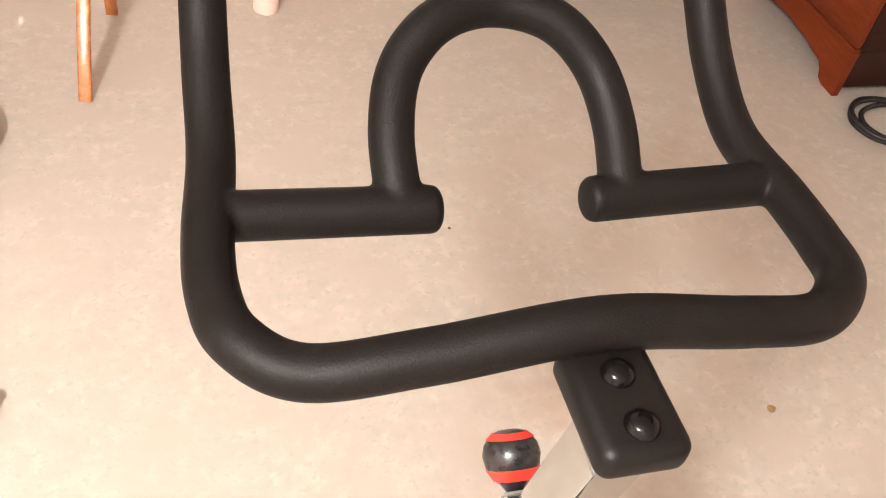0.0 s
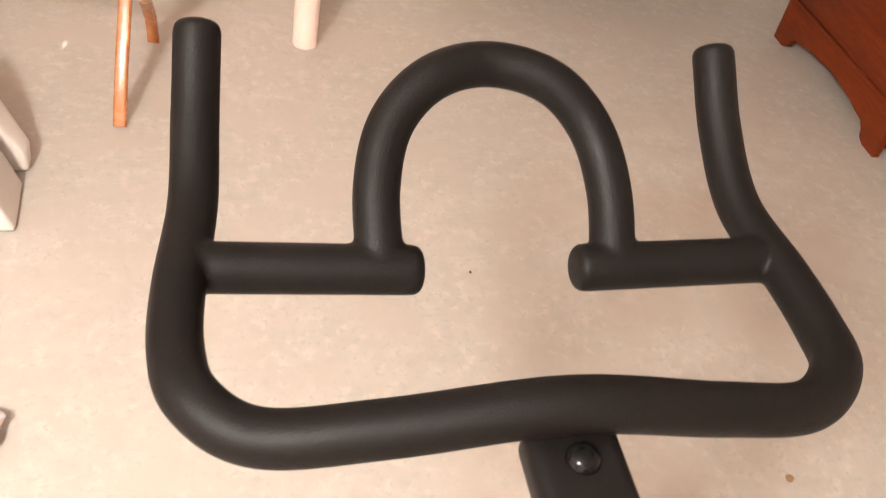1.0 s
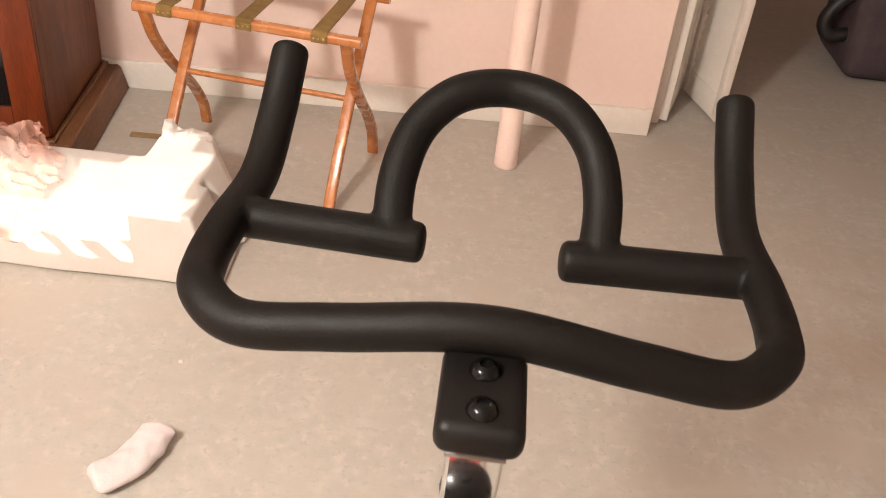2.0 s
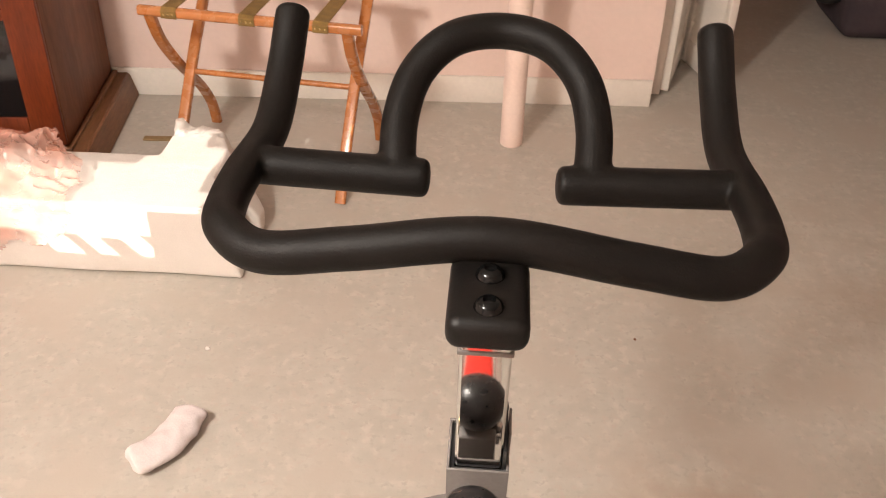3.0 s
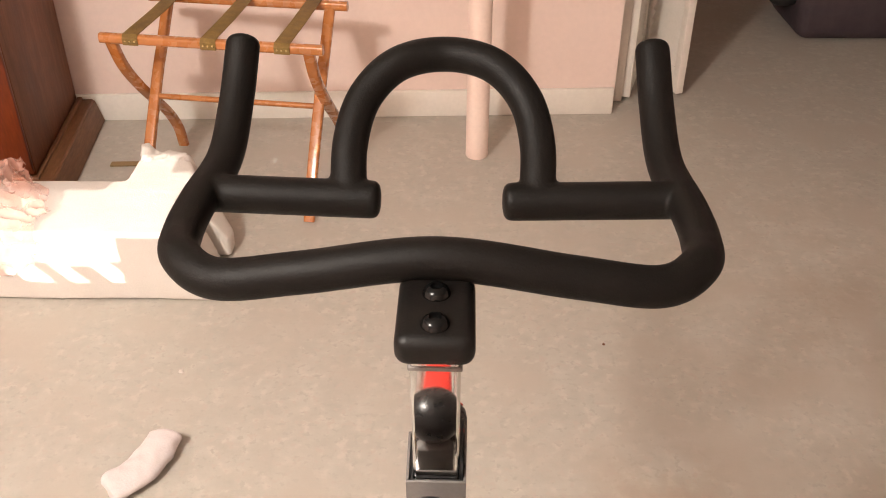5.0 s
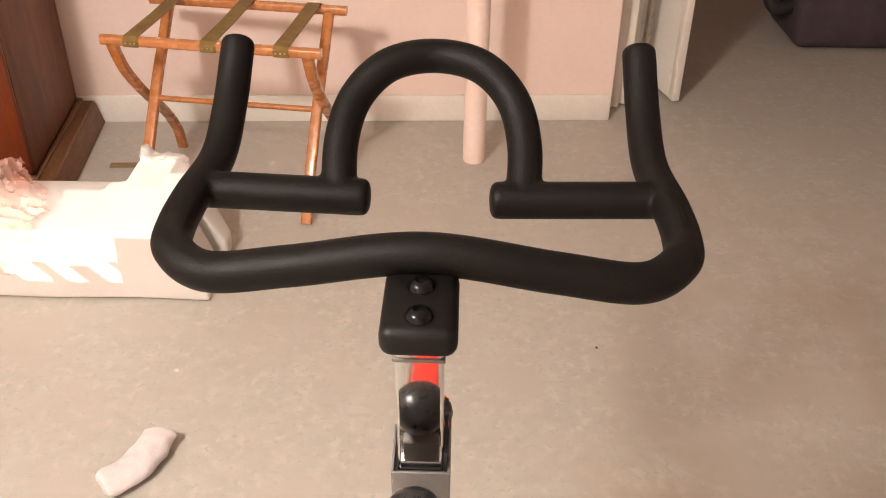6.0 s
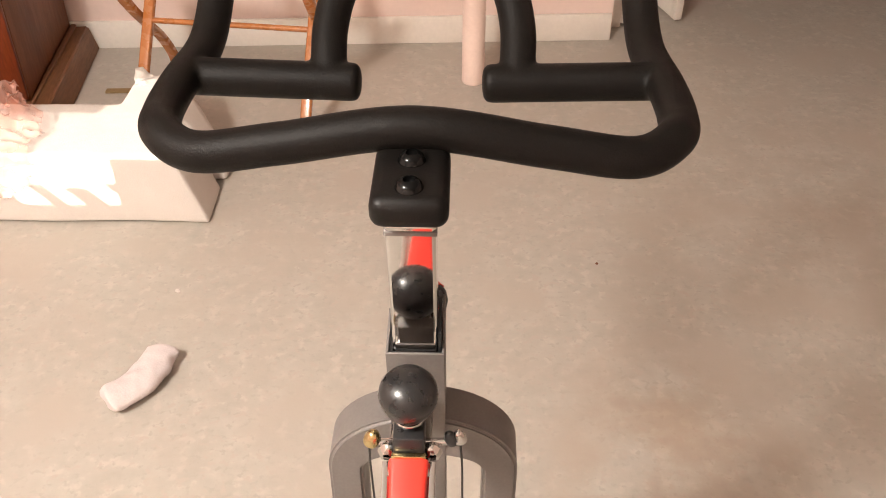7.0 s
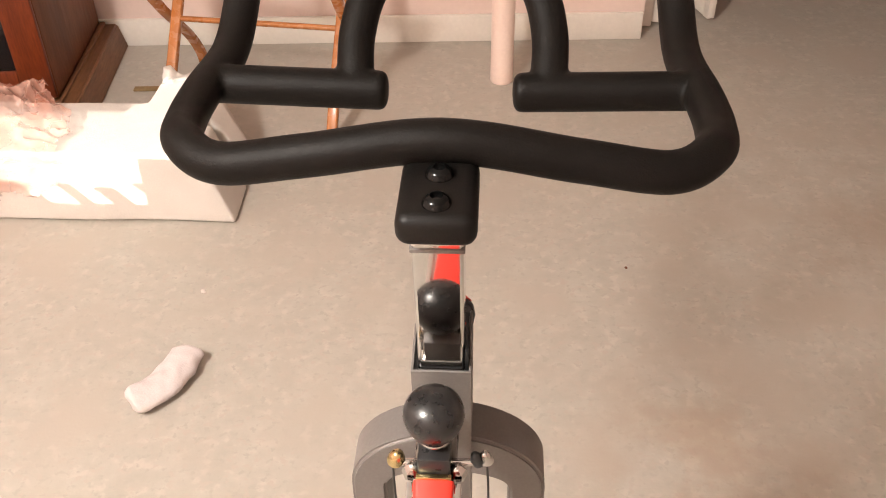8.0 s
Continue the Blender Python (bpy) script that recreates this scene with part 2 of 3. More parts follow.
def pierced(x0, x1, z0, z1, holes):
    """A wall slab with openings, given as (x0, x1, z0, z1)."""
    bm = bmesh.new()
    xs = sorted({x0, x1, *(h[0] for h in holes), *(h[1] for h in holes)})
    for a, b in zip(xs, xs[1:]):
        z = z0
        for _, _, c, d in sorted((h for h in holes if h[0] <= a and h[1] >= b), key=lambda h: h[2]):
            box(a, b, -2.6, -2.5, z, c, bm=bm)
            z = d
        box(a, b, -2.6, -2.5, z, z1, bm=bm)
    return bm


# stepped openings cut to fit the sun on the packing; the last slot lights one rack leg
wb = pierced(-2.9, 3.0, 0, 2.45, [(WX0, -1.925, WZ0, WZ1), (-1.925, -1.80, WZ0, 2.125), (-1.80, -1.70, WZ0, 2.085), (-1.70, WX1, WZ0, 1.985), (-1.49, -1.455, 2.09, 2.16)])
structure("wall_south", wb, M_WALL, "pale pink painted wall with a high window", "wall")
win = thing("window_1", "unseen white window with slats added to shape its low sunlight", "window", kind="structure")
part("window_sill", box(WX0 - 0.03, WX1 + 0.03, -2.53, -2.44, WZ0 - 0.03, WZ0 - 0.004, 0.004), M_WHITE, win)
def leaning(x0, x1, z0, z1, lean=0.9):
    b = box(x0, x1, -2.556, -2.55, z0, z1)
    for v in b.verts:
        v.co.x -= (v.co.z - WZ0 - 0.048) * lean + 0.014
    return b


# unseen leaning slats, added to cut the sun into stripes on the packing's front
for x0, x1, h in ((-2.66, -2.008, 0.062), (-1.934, -1.896, 0.055), (-1.850, -1.796, 0.046), (-1.738, WX1 + 0.15, 0.06)):
    part("slat", leaning(x0, x1, WZ0, WZ0 + 0.048 + h), M_WHITE, win)
# unseen blocker, added to keep sun off the right of the packing's front
part("shutter", box(-1.776, WX1, -2.556, -2.55, WZ0, 1.915), M_WHITE, win)


base = structure("baseboard", box(-2.3, -0.004, -0.016, -0.001, 0, 0.095, 0.003, m=WALL), M_WHITE, "cream painted skirting board along the wall", "skirting")
structure("trim", box(0.003, 0.05, 0.085, 0.15, 0, 2.2, 0.004, m=WALL), M_WHITE, "white painted door casing", "casing")

# ---- the exercise bike ----
bike = thing("exercise_bike", "black and chrome indoor exercise bike with looped foam handlebar", "exercise bike")
R = 0.0182
HALF = [(0.0, 0.031, 1.018), (0.11, 0.034, 1.000), (0.184, 0.0435, 0.985), (0.2212, 0.073, 0.986), (0.2315, 0.116, 0.982), (0.2302, 0.170, 0.983),
        (0.2215, 0.247, 0.987), (0.2195, 0.311, 1.018), (0.2175, 0.361, 1.061)]
ARCH = [(0.0, 0.312, 1.074), (0.047, 0.298, 1.069), (0.079, 0.273, 1.045), (0.0915, 0.234, 1.014), (0.0905, 0.188, 0.978)]
solid = tube([(-x, y, z) for x, y, z in HALF[:0:-1]] + HALF, R, 28, 10, 0.009)
tube([(-x, y, z) for x, y, z in ARCH[:0:-1]] + ARCH, 0.0177, 28, 10, bm=solid)
for s in (-1, 1):
    tube([(s * 0.229, 0.190, 0.980), (-0.068 if s < 0 else 0.0662, 0.187, 0.977)], R + 0.0004, 28, 0, 0.009, bm=solid, ends=(False, True))


def melted(bm, voxel, rounds):
    """The bars grown into one skin, with soft fillets where they meet."""
    me = bpy.data.meshes.new("tmp")
    bm.to_mesh(me)
    bm.free()
    ob = new("tmp", me)
    a = ob.modifiers.new("skin", 'REMESH')
    a.mode, a.voxel_size = 'VOXEL', voxel
    b = ob.modifiers.new("soften", 'SMOOTH')
    b.factor, b.iterations = 0.5, rounds
    out = bpy.data.meshes.new_from_object(ob.evaluated_get(bpy.context.evaluated_depsgraph_get()))
    bpy.data.objects.remove(ob)
    bpy.data.meshes.remove(me)
    return out


def pieces_of(me, rules):
    """Splits a mesh into pieces, each face going to the first rule that its middle meets."""
    out = []
    for k in range(len(rules)):
        bm = bmesh.new()
        bm.from_mesh(me)
        drop = [f for f in bm.faces if next(i for i, r in enumerate(rules) if r(f.calc_center_median())) != k]
        bmesh.ops.delete(bm, geom=drop, context='FACES')
        out.append(bm)
    return out


def keep_normals(ob, me):
    """Gives a piece the shading normals of the whole that it was cut from."""
    whole = {tuple(round(c, 5) for c in v.co): v.normal.copy() for v in me.vertices}
    ob.data.normals_split_custom_set_from_vertices([whole.get(tuple(round(c, 5) for c in v.co), v.normal) for v in ob.data.vertices])


skin = melted(solid, 0.0019, 14)
split = pieces_of(skin, [lambda c: c.x < 0 and abs(c.x) < 0.198 and 0.155 < c.y < 0.214 and c.z < 1.004,
                         lambda c: c.x > 0 and abs(c.x) < 0.198 and 0.155 < c.y < 0.214 and c.z < 1.004,
                         lambda c: abs(c.x) < 0.15 and c.y >= 0.155,
                         lambda c: True])
keep_normals(part("handlebar", split[3], M_FOAM, bike, "matt black foam covered loop handlebar"), skin)
keep_normals(part("aero_loop", split[2], M_FOAM, bike), skin)
keep_normals(part("crossbar", split[0], M_FOAM, bike), skin)
keep_normals(part("crossbar", split[1], M_FOAM, bike), skin)
bpy.data.meshes.remove(skin)
clamp = part("clamp", box(-0.0305, 0.0305, -0.058, 0.030, 0.979, 1.007, 0.0105, 5), M_STEEL, bike, "black stem clamp")
for y in (0.0, -0.038):
    part("bolt", lathe([(0.0112, 0), (0.0112, 0.0012), (0.0104, 0.0022), (0.0098, 0.0045), (0.0076, 0.0066), (0.0048, 0.0078), (0.0043, 0.0052), (0.001, 0.0050)], 28, pose(0, y, 1.0064)), M_BOLT, clamp, "glossy black domed hex bolt")
LEAN = 9.8                                    # the post's foot stands ahead of its head
POST = pose(0, -0.0205, 0.962, LEAN)
post = part("post", box(-0.020, 0.020, -0.020, 0.020, -0.40, 0.016, 0.003, 6, m=POST), M_CHROME, bike, "mirror-bright chrome square post", False)
part("post_collar", box(-0.0212, 0.0212, -0.0212, 0.0212, 0.005, 0.0095, 0.001, m=POST), M_GREY, post)
SLV = POST @ pose(0, 0, -0.142)
liner = box(-0.0235, 0.0235, -0.0235, -0.0205, -0.06, -0.004, m=SLV)
box(-0.0235, 0.0235, 0.0205, 0.0235, -0.06, -0.004, bm=liner, m=SLV)
box(-0.0235, -0.0205, -0.0205, 0.0205, -0.06, -0.004, bm=liner, m=SLV)
box(0.0205, 0.0235, -0.0205, 0.0205, -0.06, 0.024, bm=liner, m=SLV)
sleeve = box(-0.0265, 0.0265, -0.0265, -0.024, -0.50, 0.0, 0.0008, m=SLV)
box(-0.0265, 0.0265, 0.024, 0.0265, -0.50, 0.0, 0.0008, bm=sleeve, m=SLV)
box(-0.0265, -0.024, -0.024, 0.024, -0.50, 0.0, 0.0008, bm=sleeve, m=SLV)
box(0.024, 0.0265, -0.024, 0.024, -0.50, 0.0, 0.0008, bm=sleeve, m=SLV)
box(0.0242, 0.0264, -0.010, 0.018, -0.01, 0.032, 0.0008, bm=sleeve, m=SLV)
sleeve = part("head_tube", sleeve, M_GREY, bike, "grey painted square frame tube")
part("liner", liner, M_DARK, sleeve, "black plastic bush")

# the fork, a deep inverted arch behind the tube
def arch(cx, half, top, rise, bore, soffit, turn, y0, y1, foot, n=14):
    def rim(h, z, b):
        side = [(-h, foot), (-h, (foot + z - b) / 2)] + [(-h * math.cos(math.pi / 2 * k / n), z - b + b * math.sin(math.pi / 2 * k / n)) for k in range(n)]
        return side + [(0, z)] + [(-x, q) for x, q in side[::-1]]

    bm = bmesh.new()
    rings = [[bm.verts.new((cx + x, y, z)) for x, z in rim(h, t, b)] for h, t, b, y in ((half, top, rise, y0), (half, top, rise, y1), (bore, soffit, turn, y1), (bore, soffit, turn, y0))]
    m = len(rings[0])
    for a, b in zip(rings, rings[1:] + rings[:1]):
        for i in range(m - 1):
            bm.faces.new((a[i], a[i + 1], b[i + 1], b[i]))
    for i in (0, m - 1):
        bm.faces.new([q[i] for q in rings])
    bmesh.ops.recalc_face_normals(bm, faces=bm.faces)
    lip = [e for e in bm.edges if e.is_manifold and e.calc_face_angle() > 1.2]
    bmesh.ops.bevel(bm, geom=lip, offset=0.0035, segments=3, affect='EDGES')
    return bm


fork = part("fork", arch(0.003, 0.0985, 0.700, 0.078, 0.0625, 0.645, 0.026, 0.007, 0.058, 0.03), M_GREY, bike, "grey painted arched front fork")
part("stabiliser", tube([(-0.25, 0.032, 0.03), (0.25, 0.032, 0.03)], 0.03, 16, 0), M_GREY, bike, "grey floor bar")

# the brake knob and its fixings
BALL = Vector((-0.003, -0.0735, 0.818))
knob = part("brake_knob", lathe([(0.0085, -0.040), (0.0085, -0.031), (0.0125, -0.030), (0.0125, -0.026), (0.0105, -0.0255), (0.0122, -0.0232), (0.0165, -0.0188), (0.0215, -0.0115), (0.0250, -0.002), (0.0258, 0.005), (0.0240, 0.0125), (0.0198, 0.0185), (0.0130, 0.0228), (0.0065, 0.0246), (0.001, 0.0251)],
                                36, Matrix.Translation(BALL) @ pose(0, 0, 0, 6)), M_KNOB, bike, "round glossy black brake knob")
part("ferrule", lathe([(0.0132, -0.0295), (0.0138, -0.0285), (0.0138, -0.0265), (0.0132, -0.0255)], 28, Matrix.Translation(BALL) @ pose(0, 0, 0, 6)), M_CHROME, knob, "thin chrome ring")
mount = part("knob_mount", box(-0.017, 0.011, -0.090, -0.064, 0.752, 0.782, 0.003), M_DARK, bike)
part("mount_plate", box(-0.019, 0.015, -0.062, -0.050, 0.740, 0.794, 0.002), M_GREY, mount, "plain grey backing plate")
part("edge_strip", box(-0.018, 0.012, -0.0955, -0.0905, 0.7525, 0.766, 0.001), M_BRASS, mount, "dull brass strip")
bracket = part("bracket", box(-0.022, 0.016, -0.104, 0.0, 0.744, 0.752, 0.002), M_CHROME, bike, "chrome brake bracket")
for x, y, z, r, mat in ((-0.036, -0.074, 0.765, 0.0075, M_BRASS), (-0.022, -0.080, 0.757, 0.0085, M_CHROME), (0.017, -0.080, 0.757, 0.008, M_CHROME), (0.033, -0.070, 0.762, 0.006, M_DARK), (0.041, -0.070, 0.764, 0.0055, M_CHROME)):
    part("nut", lathe([(r, -0.006), (r, 0.001), (r * 0.8, 0.003), (r * 0.7, 0.007), (r * 0.4, 0.0092), (0.0005, 0.0098)], 6 if r > 0.0078 else 14, pose(x, y, z, 12, 14 if x < 0 else -14)), mat, bracket)
part("brake_bar", tube([(-0.040, -0.073, 0.758), (0.044, -0.070, 0.758)], 0.0035, 10, 0), M_CHROME, bracket)
top = part("top_tube", sweep([(-0.003, -0.088, 0.742), (-0.003, -0.20, 0.705), (-0.003, -0.42, 0.62)], rect(0.0155, 0.020, 0.004), scales=[1.12, 0.74, 0.6]), M_RED, bike, "bright red frame tube")
for s in (-1, 1):
    part("top_tube_side", sweep([(-0.003 + s * 0.0205, -0.085, 0.738), (-0.003 + s * 0.0165, -0.42, 0.612)], rect(0.003, 0.018, 0.001)), M_CHROME, top, "pale metal edge")
for x in (-0.050, 0.052):
    part("cable", tube([(x * 0.8, -0.070, 0.757), (x * 0.84, -0.055, 0.70), (x * 0.86, -0.03, 0.58), (x * 0.86, 0.0, 0.40)], 0.0011, 8), M_CABLE, bike)
# the height knob on the far side of the tube
HK = pose(0.003, 0.079, 0.792, -52)
hk = part("height_knob", lathe([(0.005, -0.060), (0.006, -0.030), (0.0125, -0.0215), (0.0165, -0.0175), (0.0225, -0.008), (0.0245, 0.002), (0.0225, 0.011), (0.0165, 0.0185), (0.009, 0.022), (0.001, 0.0228)], 36, HK), M_KNOB, bike, "black adjusting knob with red rings")
part("red_ring", lathe([(0.0170, -0.0176), (0.0176, -0.0180), (0.0224, -0.0100), (0.0228, -0.0092), (0.0222, -0.0085)], 36, HK), M_RED, hk, "red ring")
part("upper_ring", lathe([(0.0195, 0.0150), (0.0204, 0.0156), (0.0150, 0.0203), (0.0140, 0.0200)], 36, HK), M_RED, hk, "red ring")

# ---- pole ----
pole = thing("pipe", "pale pink painted upright pipe standing on the floor", "pipe", (0.066, 2.075, 0))
part("shaft", lathe([(0.034, 0.0), (0.036, 0.004), (0.0355, 0.012), (0.0355, 2.45)], 28), M_POLE, pole)

# ---- luggage rack ----
rack = thing("luggage_rack", "honey varnished folding wooden luggage rack with webbing straps", "luggage rack", (-0.950, 1.779, 0), -6.6)
W, Z = 0.603, 0.50
for v in (0.0, 0.33):
    part("rail", sweep([(-0.004, v, Z), (W + (0.004 if v == 0 else -0.006), v, Z)], rect(0.0125, 0.0135, 0.0085)), M_RACK, rack)
for u in (0.02, 0.566):
    part("leg", sweep(smooth_line([(u, 0.006, Z - 0.008), (u, 0.045, 0.405), (u, 0.108, 0.322), (u, 0.175, 0.250), (u, 0.262, 0.162), (u, 0.322, 0.075), (u, 0.342, 0.0)]), rect(0.010, 0.0155, 0.005), up=(1, 0, 0)), M_RACK, rack)
for u in (0.055, 0.545):
    part("leg", sweep(smooth_line([(u, 0.327, Z - 0.008), (u, 0.287, 0.448), (u, 0.238, 0.392), (u, 0.180, 0.330), (u, 0.132, 0.270), (u, 0.087, 0.213), (u, 0.033, 0.143), (u, -0.018, 0.068), (u, -0.055, 0.0)]), rect(0.010, 0.0155, 0.005), up=(1, 0, 0)), M_RACK, rack)
part("stretcher", tube([(0.055, 0.134, 0.272), (0.545, 0.134, 0.272)], 0.0085, 12, 0), M_RACK, rack)
for u in (0.085, 0.30, 0.50):
    strap = sweep([(u, -0.014, Z - 0.012), (u, -0.0152, Z + 0.007), (u, -0.006, Z + 0.0155), (u, 0.165, Z + 0.013), (u, 0.336, Z + 0.0155), (u, 0.346, Z + 0.010), (u, 0.345, Z - 0.012)], rect(0.021, 0.0013), up=(0, 0, 1))
    st = part("strap", strap, M_STRAP, rack, "olive brown webbing strap")
    for du in (-0.013, 0.0, 0.013):
        part("tack", lathe([(0.003, 0), (0.0028, 0.001), (0.0012, 0.0018)], 8, pose(u + du, -0.0162, Z - 0.001, 90)), M_BRASS, st)

# ---- polystyrene packing ----
foam = thing("polystyrene_packing", "white moulded polystyrene packing block in a patch of sunlight", "packaging", (-0.600, 1.283, 0), 0.8)


def foam_body():
    """A long end cap with two sloping feet and a raised rear lug, grown into one soft-edged mass."""
    b = box(-0.95, -0.088, 0.0, 0.25, 0.002, 0.205)
    front = box(-0.12, 0.0, 0.0, 0.150, 0.002, 0.203)
    for v in front.verts:
        if v.co.x > -0.05:
            v.co.x -= max(0.0, v.co.z - 0.04) * 0.42
    rear = bmesh.new()
    low = ((-0.26, 0.20), (-0.26, 0.425), (-0.130, 0.425), (0.006, 0.240), (0.006, 0.192), (-0.12, 0.192))
    high = ((-0.26, 0.20), (-0.26, 0.425), (-0.137, 0.410), (-0.092, 0.300), (-0.092, 0.192))
    for pts, z in ((low, 0.002), (high, 0.206), (((0.010, 0.238), (0.004, 0.192)), 0.055)):
        for x, y in pts:
            rear.verts.new((x, y, z))
    bmesh.ops.convex_hull(rear, input=rear.verts[:])
    for extra in (front, rear):
        tmp = bpy.data.meshes.new("tmp")
        extra.to_mesh(tmp)
        extra.free()
        b.from_mesh(tmp)
        bpy.data.meshes.remove(tmp)
    box(-0.262, -0.240, 0.395, 0.428, 0.15, 0.225, bm=b)
    me = melted(b, 0.0062, 5)
    out = bmesh.new()
    out.from_mesh(me)
    bpy.data.meshes.remove(me)
    for v in out.verts:
        q = Vector(v.co)
        v.co += 0.0035 * noise.noise_vector(q * 5) + 0.0004 * noise.noise_vector(q * 40)
        if q.y > 0.36 and q.z > 0.17:
            v.co += 0.008 * noise.noise_vector(q * 45)
        v.co.z = max(0.0008, v.co.z)
    return out


cast = bpy.data.meshes.new("tmp")
whole = foam_body()
whole.to_mesh(cast)
whole.free()
for name, piece in zip(("rear_lug", "rear_foot", "block"), pieces_of(cast, [lambda c: c.y > 0.252 and c.x < -0.132, lambda c: c.y > 0.17 and c.x > -0.09, lambda c: True])):
    keep_normals(part(name, piece, M_FOAMBOX, foam), cast)
bpy.data.meshes.remove(cast)

# ---- clear wrap heaped over the packing and hanging down its front ----
def draped_wrap(seed=3.0, nx=72, ns=72):
    bm = bmesh.new()
    grid = []
    for i in range(nx + 1):
        u = i / nx
        row = []
        for j in range(ns + 1):
            w = j / ns
            q = Vector((u * 7 + seed, w * 5, seed))
            ridge = 1 - abs(noise.noise(q * 0.7)) * 2.2
            fine = 1 - abs(noise.noise(q * 2.3)) * 2
            s = -0.17 + 0.40 * w + 0.03 * noise.noise(q * 0.5)      # along the sheet: below zero it hangs
            heap = max(0.0, min(1.0, (1.0 - u) / 0.24)) * max(0.0, min(1.0, s * 8))
            lift = 0.006 + 0.010 * max(0, fine) + heap * (0.030 + 0.040 * max(0, ridge) + 0.014 * fine)
            if s > 0:
                p = Vector((0, s, 0.208 + lift))
            else:
                p = Vector((0, -0.006 - lift, 0.212 + s))
            p.x = -0.97 + 0.60 * u + 0.03 * noise.noise(Vector((w * 4, 1, seed)))
            p += 0.010 * heap * noise.noise_vector(q * 1.9)
            row.append(bm.verts.new(p))
        grid.append(row)
    for i in range(nx):
        for j in range(ns):
            u, w = i / nx, j / ns
            edge = 0.96 - 0.30 * abs(w - 0.72) + 0.20 * noise.noise(Vector((w * 5, u * 3, seed + 4)))
            low = 0.10 + 0.25 * noise.noise(Vector((u * 6, 3, seed)))
            if u < edge and w > low:
                bm.faces.new((grid[i][j], grid[i + 1][j], grid[i + 1][j + 1], grid[i][j + 1]))
    bmesh.ops.delete(bm, geom=[v for v in bm.verts if not v.link_faces], context='VERTS')
    return bm


wrap = tagged(link("plastic_wrap", draped_wrap(), M_FILM), "crumpled clear pinkish plastic wrap over the packing", "plastic wrap")
wrap.matrix_world = pose(-0.600, 1.283, 0, 0, 0, 0.8)

# ---- bookcase ----
case = thing("bookcase", "dark brown wooden bookcase with red-brown glazed door", "bookcase", (-1.200, 2.286, 0), 6.8)
SIDE, FRONT = -0.080, -0.545                   # the case's right face and its door's face, set back from the plinth
part("side_panel", box(SIDE - 0.022, SIDE, FRONT + 0.022, -0.012, 0.088, 1.95, 0.003), M_CASE, case)
plinth = box(-0.98, -0.002, -0.585, -0.008, 0, 0.085)
for v in plinth.verts:
    if v.co.z > 0.05:
        v.co.x -= 0.022 if v.co.x > -0.5 else -0.022
        v.co.y += 0.022 if v.co.y < -0.3 else 0
bmesh.ops.bevel(plinth, geom=plinth.edges[:], offset=0.005, segments=3, affect='EDGES')
part("plinth", plinth, M_PLINTH, case, "mid brown sloping plinth")
part("plinth_moulding", sweep([(-0.93, FRONT - 0.004, 0.086), (SIDE + 0.010, FRONT - 0.004, 0.086), (SIDE + 0.010, -0.012, 0.086)], rect(0.009, 0.008, 0.004)), M_PLINTH, case)
part("back_panel", box(-0.93, SIDE - 0.023, -0.03, -0.014, 0.088, 1.95), M_CASE, case)
part("far_panel", box(-0.95, -0.931, FRONT + 0.022, -0.012, 0.088, 1.95, 0.003), M_CASE, case)
part("top_panel", box(-0.97, SIDE + 0.02, FRONT - 0.02, -0.01, 1.952, 1.98, 0.004), M_CASE, case)
for z in (0.095, 0.40, 0.75, 1.1, 1.45):
    part("shelf", box(-0.929, SIDE - 0.024, FRONT + 0.03, -0.032, z, z + 0.018), M_CASE, case)
cd = part("door", box(SIDE - 0.092, SIDE, FRONT, FRONT + 0.020, 0.098, 1.945, 0.005), M_CASERED, case, "red-brown glazed door")
part("stile", box(-0.95, -0.86, FRONT, FRONT + 0.020, 0.098, 1.945, 0.005), M_CASERED, cd)
for z0, z1 in ((0.098, 0.185), (0.47, 0.50), (0.85, 0.88), (1.86, 1.944)):
    part("door_rail", box(-0.859, SIDE - 0.093, FRONT + 0.002, FRONT + 0.018, z0, z1, 0.004), M_CASERED, cd)
part("pane", box(-0.859, SIDE - 0.093, FRONT + 0.0085, FRONT + 0.0115, 0.186, 1.859), M_GLASS, cd, "dark glass pane")

# ---- chest at the other side ----
chest = thing("wooden_chest", "cherry red wooden chest with shaped bracket feet", "chest", (1.686, 1.590, 0))


def apron(length, axis):
    prof = [(0, 0), (0.060, 0.0), (0.085, 0.010), (0.098, 0.034), (0.115, 0.050), (0.150, 0.056), (0.20, 0.068), (length / 2, 0.080)]
    prof = prof + [(length - a, b) for a, b in prof[-2::-1]] + [(length, 0.15), (0, 0.15)]
    bm = bmesh.new()
    f = bm.faces.new([bm.verts.new((0, a, b) if axis == 'y' else (a, 0, b)) for a, b in prof])
    r = bmesh.ops.extrude_face_region(bm, geom=[f])
    off = Vector((0.022, 0, 0)) if axis == 'y' else Vector((0, 0.022, 0))
    for v in r["geom"]:
        if isinstance(v, bmesh.types.BMVert):
            v.co += off
    bmesh.ops.triangulate(bm, faces=[f for f in bm.faces if len(f.verts) > 4])
    return bm


part("front_apron", apron(0.67, 'y'), M_DESK, chest)
# this apron and the side below carry their shade in the colour
part("side_apron", box(0.023, 0.48, 0.003, 0.020, 0.03, 0.15, 0.002), M_DESKSHADE, chest)
part("back_foot", box(0.42, 0.49, 0.003, 0.66, 0.0, 0.148, 0.004), M_DESK, chest)
part("base_moulding", box(-0.003, 0.022, 0.0, 0.67, 0.151, 0.160, 0.003, 3), M_DESK, chest)
part("drawer_front", box(0.001, 0.020, 0.004, 0.666, 0.162, 0.72, 0.004), M_DESK, chest)
